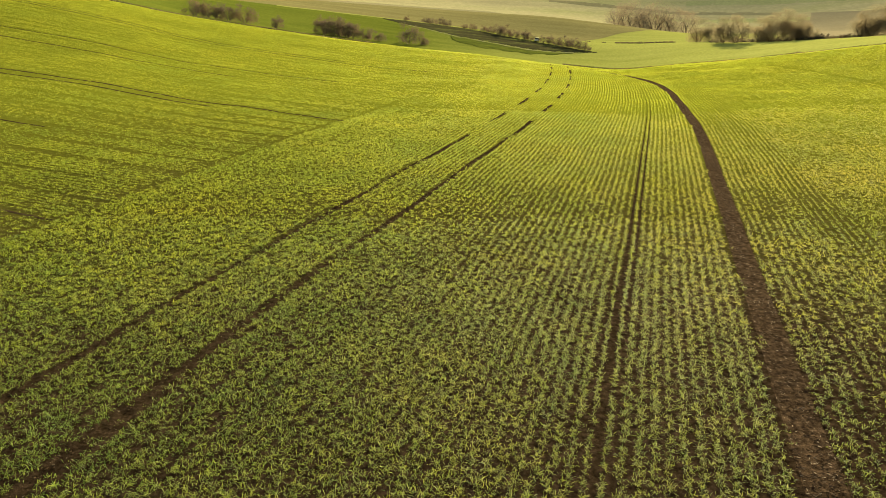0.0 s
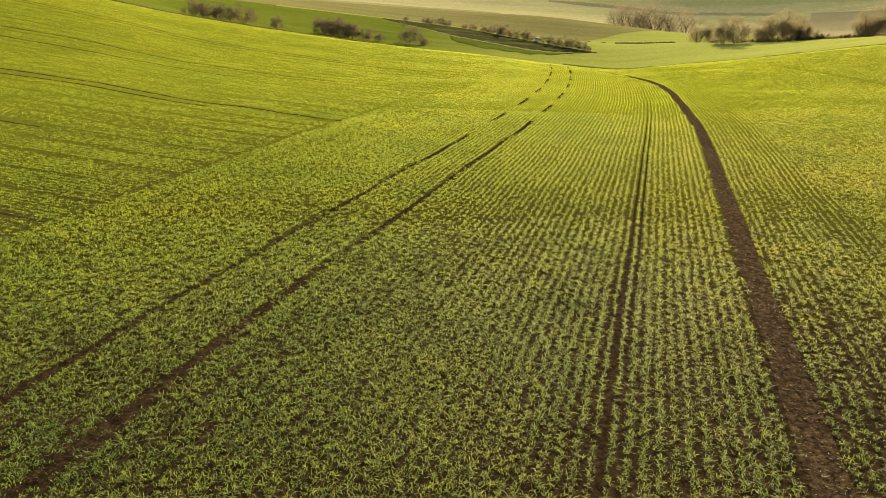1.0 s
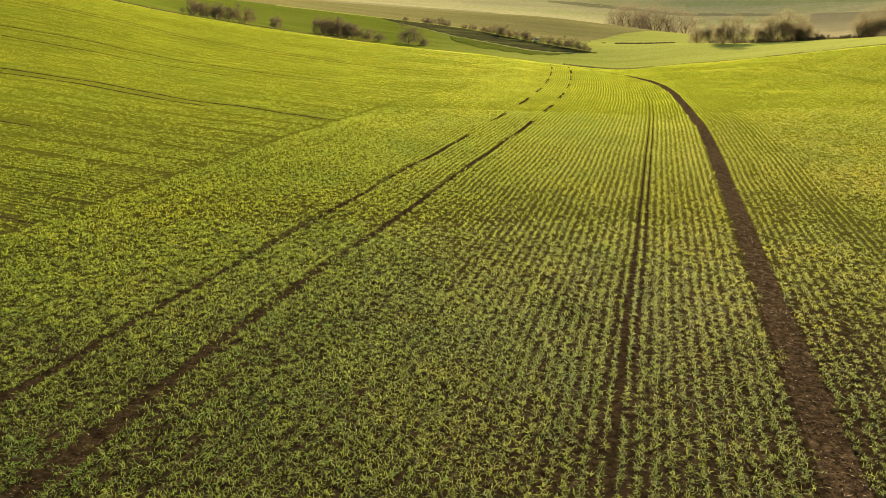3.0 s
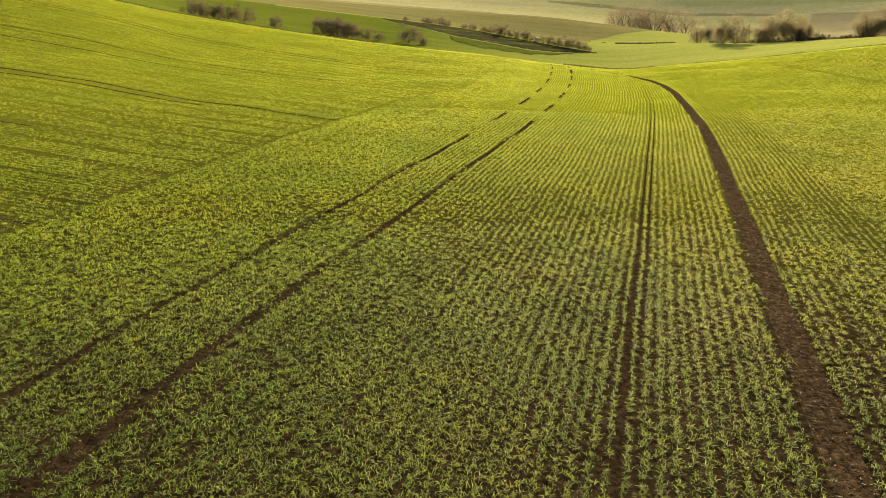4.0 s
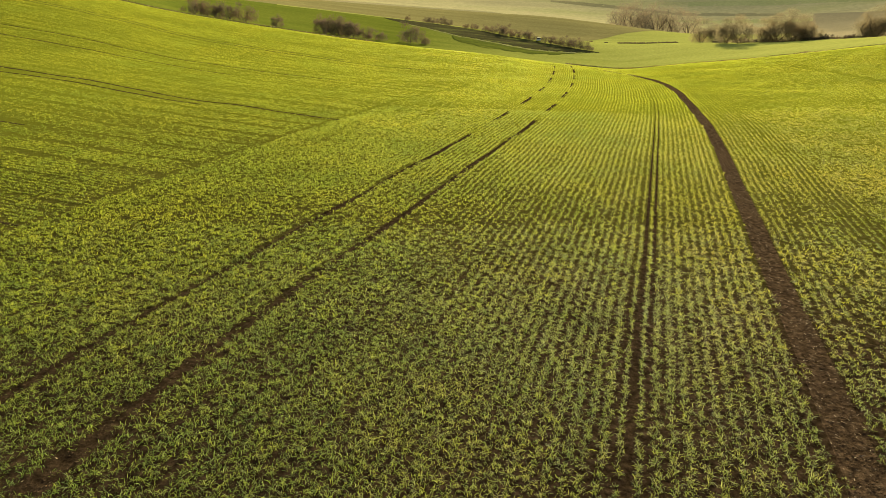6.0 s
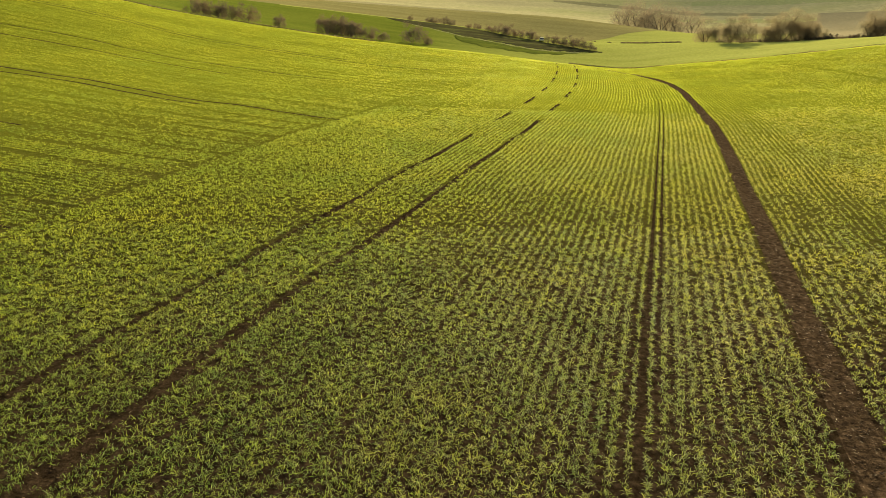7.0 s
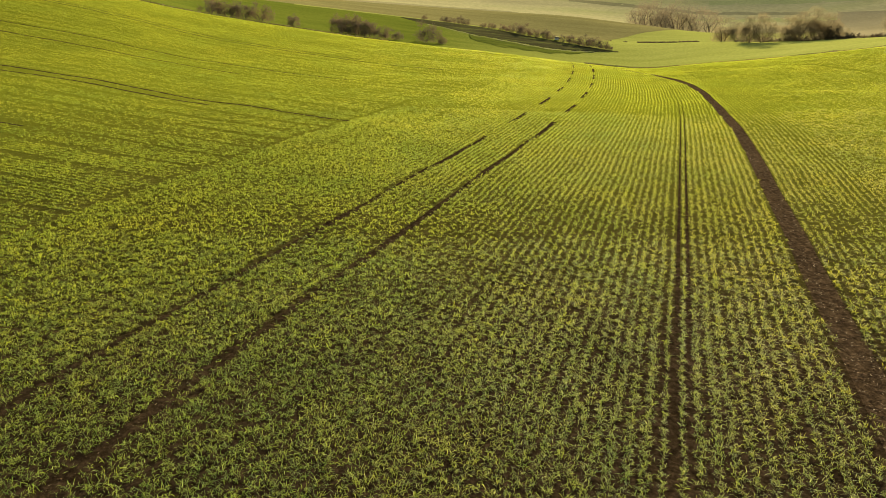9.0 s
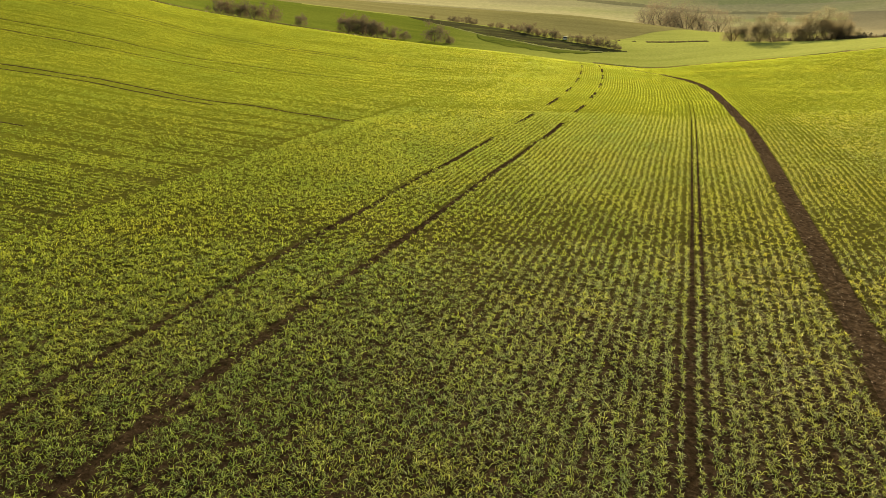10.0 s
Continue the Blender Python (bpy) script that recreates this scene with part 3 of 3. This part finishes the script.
LUMP = ([(1, 0, 0), (0, 1, 0), (-1, 0, 0), (0, -1, 0), (0, 0, 1), (0, 0, -1)],
        [(0, 1, 4), (1, 2, 4), (2, 3, 4), (3, 0, 4), (1, 0, 5), (2, 1, 5), (3, 2, 5), (0, 3, 5)])
CHIP = ([(1, 0.16, 0), (-1, 0.16, 0), (-1, -0.16, 0.12), (1, -0.16, 0.12)], [(0, 1, 2, 3)])
STRAW = plain("straw", (0.34, 0.27, 0.17), 0.7)
CLOD = land("soil_clod", [(0.3, (0.045, 0.031, 0.019)), (0.7, (0.10, 0.071, 0.046))], 2.0, 20.0, 0.01)
bare = [soil_spots(2200, 5, 45, strip_q, 0.38, -0.004)] + [soil_spots(350, 5, 32, lambda y, c=c: (wheel_q(c, y) if c < -1 else c + 0 * y), w, -0.02) for c, w in zip(WHEELS + GAPS, (0.22, 0.22, 0.05, 0.07, 0.05))]
scatter("soil_clods", np.concatenate(bare), LUMP, 0.024, 0.32, CLOD, "crumbly brown soil clods on bare soil", "soil")
scatter("straw_bits", np.concatenate([soil_spots(1500, 5, 60, strip_q, 0.36, 0.015), soil_spots(160, 5, 30, lambda y: wheel_q(WHEELS[1], y), 0.25, 0.015)]),
        CHIP, 0.022, 1.0, STRAW, "pale straw bits lying on the soil", "straw")


def margin(name, b0, b1, r, deep, n, height):
    """Rough darker grass along the far edge of the field."""
    b = np.radians(rng.uniform(b0, b1, n))
    rr = r + rng.uniform(0, deep, n)
    x, y = rr * np.sin(b), rr * np.cos(b)
    base = np.stack([x, y, terrain(x, y) - 0.05], 1)
    a = rng.uniform(0, 2 * np.pi, n)
    h = height * rng.uniform(0.4, 1.3, n)
    w = 0.12
    side = np.stack([np.cos(a) * w, np.sin(a) * w, 0 * a], 1)
    tip = base + np.stack([rng.normal(0, 0.1, n), rng.normal(0, 0.1, n), h], 1)
    v = np.stack([base - side, base + side, tip], 1).reshape(-1, 3)
    return tagged(new(name, sheet(name, v, np.arange(n * 3), np.full(n, 3), WEED)), "rough dark grass margin along the field edge", "grass", kind="stuff")


margin("grass_margin", 18, 42, 119, 2.5, 4500, 0.24)
margin("grass_margin", -33, -6, 119, 2.0, 7000, 0.32)
margin("grass_margin", 10.5, 18, 120, 3.0, 3000, 0.34)


# ---- hedges and trees ----
def tube(v, f, a, b, ra, rb, n=5):
    d = (b - a).normalized()
    s = d.orthogonal().normalized()
    t = d.cross(s)
    k = len(v)
    for c, r in ((a, ra), (b, rb)):
        for j in range(n):
            w = 2 * math.pi * j / n
            v.append(c + (s * math.cos(w) + t * math.sin(w)) * r)
    for j in range(n):
        f.append((k + j, k + (j + 1) % n, k + n + (j + 1) % n, k + n + j))


def tree_meshes(seed, height, wide, stems, twigs, twig_len, twig_w, skin, low=0.06, clumps=0):
    """Trunk with limbs, and a crown of fine bare twigs and buds."""
    rd = random.Random(seed)
    v, f, ends = [], [], []

    def grow(p, d, length, r, level):
        steps = 3 if level else 2
        for s in range(steps):
            d = (d + Vector((rd.gauss(0, 0.16), rd.gauss(0, 0.16), rd.gauss(0.03, 0.08)))).normalized()
            e = p + d * length / steps
            reach = 0.32 * wide / max(0.32 * wide, math.hypot(e.x, e.y))
            e.x, e.y = e.x * reach, e.y * reach
            tube(v, f, p, e, r, r * 0.78, 5 if level > 1 else 3)
            p, r = e, r * 0.78
            if level:
                for _ in range(rd.randint(1, 2)):
                    w = rd.uniform(0, 2 * math.pi)
                    out = Vector((math.cos(w), math.sin(w), rd.uniform(-0.1, 0.9))).normalized()
                    grow(p, (d * 0.45 + out * 0.9).normalized(), length * rd.uniform(0.45, 0.68), r * 0.6, level - 1)
            if level < 3:
                ends.append(p.copy())

    for k in range(stems):
        w = 2 * math.pi * (k + rd.random()) / stems
        off = Vector((math.cos(w), math.sin(w), 0)) * (0.0 if stems == 1 else wide * 0.02)
        lean = Vector((math.cos(w) * 0.45, math.sin(w) * 0.45, 1)) if stems > 1 else Vector((0.03, 0.02, 1))
        grow(off - Vector((0, 0, 0.3)), lean.normalized(), height * rd.uniform(0.5, 0.62), height * (0.035 if stems == 1 else 0.014), 2)
    top = max(p.z for p in ends)
    k = (0.84 if clumps else 1.0) * height / (top * 1.06)
    v = [Vector((p.x, p.y, p.z * k if p.z > 0 else p.z)) for p in v]
    ends = [Vector((p.x, p.y, p.z * k)) for p in ends]
    trunk = bpy.data.meshes.new("trunk")
    trunk.from_pydata(v, [], f)
    trunk.materials.append(BARK)
    g = np.random.default_rng(seed)
    pick = np.array(ends)[g.integers(0, len(ends), twigs)] + g.normal(0, twig_len * 0.7, (twigs, 3))
    if clumps:                                         # rounded masses of fine twigs
        a, rr = g.uniform(0, 2 * np.pi, clumps), np.sqrt(g.random(clumps)) * 0.38 * wide
        hz = height * g.uniform(0.12, 0.86, clumps) * (1 - 0.45 * (rr / (0.38 * wide)) ** 2)
        c = np.stack([rr * np.cos(a), rr * np.sin(a), hz], 1)[g.integers(0, clumps, twigs)]
        o = g.normal(0, 1, (twigs, 3))
        o *= (g.random(twigs) ** 0.45 / np.linalg.norm(o, axis=1))[:, None] * np.array([0.19, 0.19, 0.15]) * height
        pick = np.where(g.random(twigs)[:, None] < 0.98, c + o, pick)
    skirt = g.random(twigs) < 0.3                     # low side shoots close the crown towards the ground
    pick[skirt, 2] = g.uniform(0.03, 0.5, skirt.sum()) * height
    pick[skirt, :2] *= 1.0
    pick[:, 2] = np.clip(pick[:, 2], height * low, height)
    d = g.normal(0, 1, (twigs, 3)) + [0, 0, 0.5]
    d /= np.linalg.norm(d, axis=1)[:, None]
    s = np.cross(d, g.normal(0, 1, (twigs, 3)))
    s *= (twig_w / np.linalg.norm(s, axis=1))[:, None]
    L = twig_len * g.uniform(0.5, 1.2, (twigs, 1))
    verts = np.stack([pick, pick + d * L * 0.5 + s, pick + d * L, pick + d * L * 0.5 - s], 1).reshape(-1, 3)
    return trunk, sheet("crown", verts, np.arange(twigs * 4), np.full(twigs, 4), skin)


def make_tree(name, meshes, label, category, group, spot, turn, size):
    ob = tagged(new(name), label, category, group)
    for part_name, me in zip(("trunk", "crown"), meshes):
        p = new(part_name, me)
        p.parent = ob
    ob.matrix_basis = pose(*spot, 0, 0, turn) @ Matrix.Diagonal((size, size, size, 1))
    return ob


def plant(kinds, spots, name, label, category, group, seed):
    rd = random.Random(seed)
    firsts = {}
    for bearing, r, height, *pick in spots:
        k = pick[0] if pick else rd.randrange(len(kinds))
        meshes, own = kinds[k]
        size = height / own
        spot = at(bearing, r)
        m = pose(spot[0], spot[1], spot[2] - 0.1, 0, 0, rd.uniform(0, 360))
        if k in firsts:
            c = copy_thing(firsts[k], m)
            c.scale = (size, size, size)
        else:
            firsts[k] = make_tree(name, meshes, label, category, group, spot, rd.uniform(0, 360), size)


BUSHES = [(tree_meshes(s, 5.0, 8.0, st, 2000, 0.6, 0.035, TWIG, 0.01, 14), 5.0) for s, st in ((11, 5), (12, 7), (13, 4))]
TREES = [(tree_meshes(s, 14.0, 13.5, 4, 5200, 0.6, 0.090, CROWN, 0.01, 26), 14.0) for s in (21, 22, 23)]
FAR_TREES = [(tree_meshes(s, 14.0, 12.5, 4, 1700, 1.2, 0.055, HAZED_TWIG, 0.01, 16), 14.0) for s in (24, 25)]
plant(BUSHES, [(-20.5, 205, 6.0), (-19.5, 206, 4.6), (-18.9, 206, 5.0), (-17.9, 205, 5.6), (-16.7, 206, 6.2), (-14.2, 207, 4.2)],
      "bush", "bare brown hawthorn bush on the field edge", "bush", "bushes along the field edge", 1)
plant(BUSHES, [(-10.2, 208, 6.2, 1), (-9.5, 209, 6.4, 1), (-8.9, 208, 6.6, 0), (-8.3, 209, 6.2, 1), (-7.8, 208, 5.4, 2), (-6.7, 209, 5.0, 2),
               (-5.6, 210, 3.6, 0), (-3.0, 212, 7.2, 0), (-1.6, 213, 3.3, 2)],
      "bush", "bare multi-stemmed shrub in a field hedge", "bush", "shrubs of the field hedge", 2)
plant(BUSHES, [(b, float(bank_top(b)) + 1.5, h) for b, h in (
        (-3.1, 2.4), (-1.5, 3.2), (-1.0, 3.4), (-0.2, 3.8), (0.4, 3.4), (1.9, 2.6), (2.6, 3.4), (3.5, 3.0), (4.2, 4.0), (4.8, 4.6), (5.4, 5.0),
        (6.0, 4.2), (6.6, 3.6), (7.1, 4.2), (7.6, 3.4), (8.7, 3.2), (9.2, 3.8), (9.8, 3.4), (10.4, 4.6), (10.9, 3.8), (11.3, 4.4), (12.0, 4.2), (12.5, 2.6))],
      "bush", "bare shrub on top of the dark bank", "bush", "shrubs on the bank", 3)
plant(TREES, [(21.3, 312, 12.5, 2), (22.3, 306, 9.5, 0), (23.1, 280, 11.5, 0), (24.1, 278, 12.5, 1), (25.8, 290, 11.0, 2), (26.7, 294, 13.0, 1), (27.6, 297, 14.5, 0), (28.4, 298, 12.0, 2),
              (28.8, 299, 8.5, 1), (29.7, 300, 5.0, 0), (32.4, 300, 11.0, 1), (33.1, 300, 13.5, 2), (34.1, 300, 13.5, 0), (35.2, 300, 12.5, 1)],
      "tree", "broad budding brown tree on the edge of the valley", "tree", "trees across the valley", 4)
plant(FAR_TREES, [(14.7, 650, 27), (15.5, 630, 31), (16.3, 620, 34), (17.0, 610, 32), (17.7, 600, 33), (18.5, 600, 28), (19.2, 600, 31), (20.3, 560, 24)],
      "tree", "bare tree of the far wood", "tree", "trees of the far wood", 5)
SHRUBS = [(tree_meshes(s, 1.5, 4.4, 3, 500, 0.5, 0.05, TWIG, 0.01, 9), 1.5) for s in (31, 32)]
plant(SHRUBS, [(14.9 + 0.18 * k + 0.05 * math.sin(5 * k), 294, 0.9 + 0.2 * math.sin(3 * k)) for k in range(26)] + [(12.6, 297, 0.8), (13.8, 296, 0.8)]
      # row from 22.6: partly hedge, partly added for the dark shade under the trees
      + [(22.6 + 0.42 * k + 0.1 * math.sin(4 * k), 288 + min(9.5, 0.9 * k), 2.3 + 0.5 * math.sin(5 * k)) for k in range(19)] + [(31.2, 300, 2.0), (31.9, 300, 2.2), (32.6, 300, 2.6), (28.6, 121, 0.55)],
      "bush", "low bare shrub on a field boundary", "bush", "low shrubs on field boundaries", 6)


# ---- farm track and parked car below the bank ----
def ribbon(name, b0, b1, r0, r1, width, material, label, category):
    b = np.linspace(b0, b1, 40)
    r = np.linspace(r0, r1, 40) + 0.4 * np.sin(b * 3)
    rows = []
    for d, up in ((-width / 2, -0.1), (-width / 2, 0.05), (width / 2, 0.05), (width / 2, -0.1)):
        x, y = (r + d) * np.sin(np.radians(b)), (r + d) * np.cos(np.radians(b))
        rows.append(np.stack([x, y, terrain(x, y) + up], 1))
    v = np.stack(rows, 1).reshape(-1, 3)
    i = np.arange(39)[:, None, None] * 4
    f = (i + np.array([[0, 1, 5, 4], [1, 2, 6, 5], [2, 3, 7, 6]])[None]).ravel()
    return tagged(new(name, sheet(name, v, f, np.full(117, 4), material)), label, category, kind="structure")


patch("verge", -14.0, 4.5, lambda b: 288 + 0.4 * np.sin(b * 5) + np.clip(b - 1, 0, None) * 3.0, lambda b: 299.5 + 0 * b, VERGE, "pale yellow-green grass verge along the ridge", "verge", 160, 8, 0.1)
ribbon("verge", 2.0, 19.0, 522, 512, 5.0, DRY, "pale dry grass verge on the far hill", "verge")

PAINT = plain("white_car_paint", (0.8, 0.8, 0.78), 0.25)
GLASS = plain("dark_window_glass", (0.02, 0.025, 0.03), 0.08)
RUBBER = plain("tyre_rubber", (0.02, 0.02, 0.02), 0.8)
STEEL = plain("wheel_steel", (0.5, 0.5, 0.5), 0.35, 1.0)


def part(name, bm, material, parent, label=""):
    me = bpy.data.meshes.new(name)
    bm.to_mesh(me)
    bm.free()
    me.materials.append(material)
    ob = new(name, me)
    ob.parent = parent
    return tagged(ob, label)


def hull(sections):
    """A closed body through cross sections (x, half width, low z, high z, half width on top)."""
    bm = bmesh.new()
    loops = []
    for x, w, lo, hi, top in sections:
        loops.append([bm.verts.new(p) for p in ((x, -w, lo), (x, w, lo), (x, w, (lo + hi) / 2), (x, top, hi), (x, -top, hi), (x, -w, (lo + hi) / 2))])
    for a, b in zip(loops, loops[1:]):
        for j in range(6):
            bm.faces.new((a[j], a[(j + 1) % 6], b[(j + 1) % 6], b[j]))
    bm.faces.new(loops[0][::-1])
    bm.faces.new(loops[-1])
    bmesh.ops.recalc_face_normals(bm, faces=bm.faces)
    bmesh.ops.bevel(bm, geom=list(bm.edges), offset=0.03, segments=2, affect="EDGES")
    return bm


def drum(radius, width, at_point):
    bm = bmesh.new()
    bmesh.ops.create_cone(bm, cap_ends=True, segments=20, radius1=radius, radius2=radius, depth=width,
                          matrix=pose(*at_point, 90, 0, 0))
    return bm


def build_car(spot, turn):
    car = tagged(new("car"), "small white estate car parked below the bank", "car")
    part("body", hull([(-2.0, 0.80, 0.35, 0.85, 0.76), (-1.9, 0.85, 0.28, 0.95, 0.80), (0.9, 0.86, 0.25, 0.98, 0.80), (1.9, 0.80, 0.3, 0.78, 0.70), (2.05, 0.7, 0.35, 0.6, 0.62)]), PAINT, car)
    part("roof", hull([(-1.85, 0.70, 1.34, 1.42, 0.60), (-1.6, 0.72, 1.36, 1.50, 0.62), (0.2, 0.70, 1.36, 1.48, 0.60), (0.45, 0.68, 1.32, 1.38, 0.58)]), PAINT, car)
    part("window", hull([(-1.95, 0.76, 0.93, 1.0, 0.74), (-1.8, 0.76, 0.93, 1.38, 0.66), (0.35, 0.76, 0.93, 1.38, 0.64), (1.1, 0.74, 0.93, 0.99, 0.72)]), GLASS, car, "dark glass windows")
    for x in (-1.25, 1.3):
        for y in (-0.76, 0.76):
            w = part("wheel", drum(0.31, 0.19, (x, y, 0.31)), RUBBER, car)
            part("rim", drum(0.19, 0.2, (x, y * 1.01, 0.31)), STEEL, w)
    car.matrix_basis = pose(*spot, 0, 0, turn)


build_car(at(8.15, 265.5), 84)
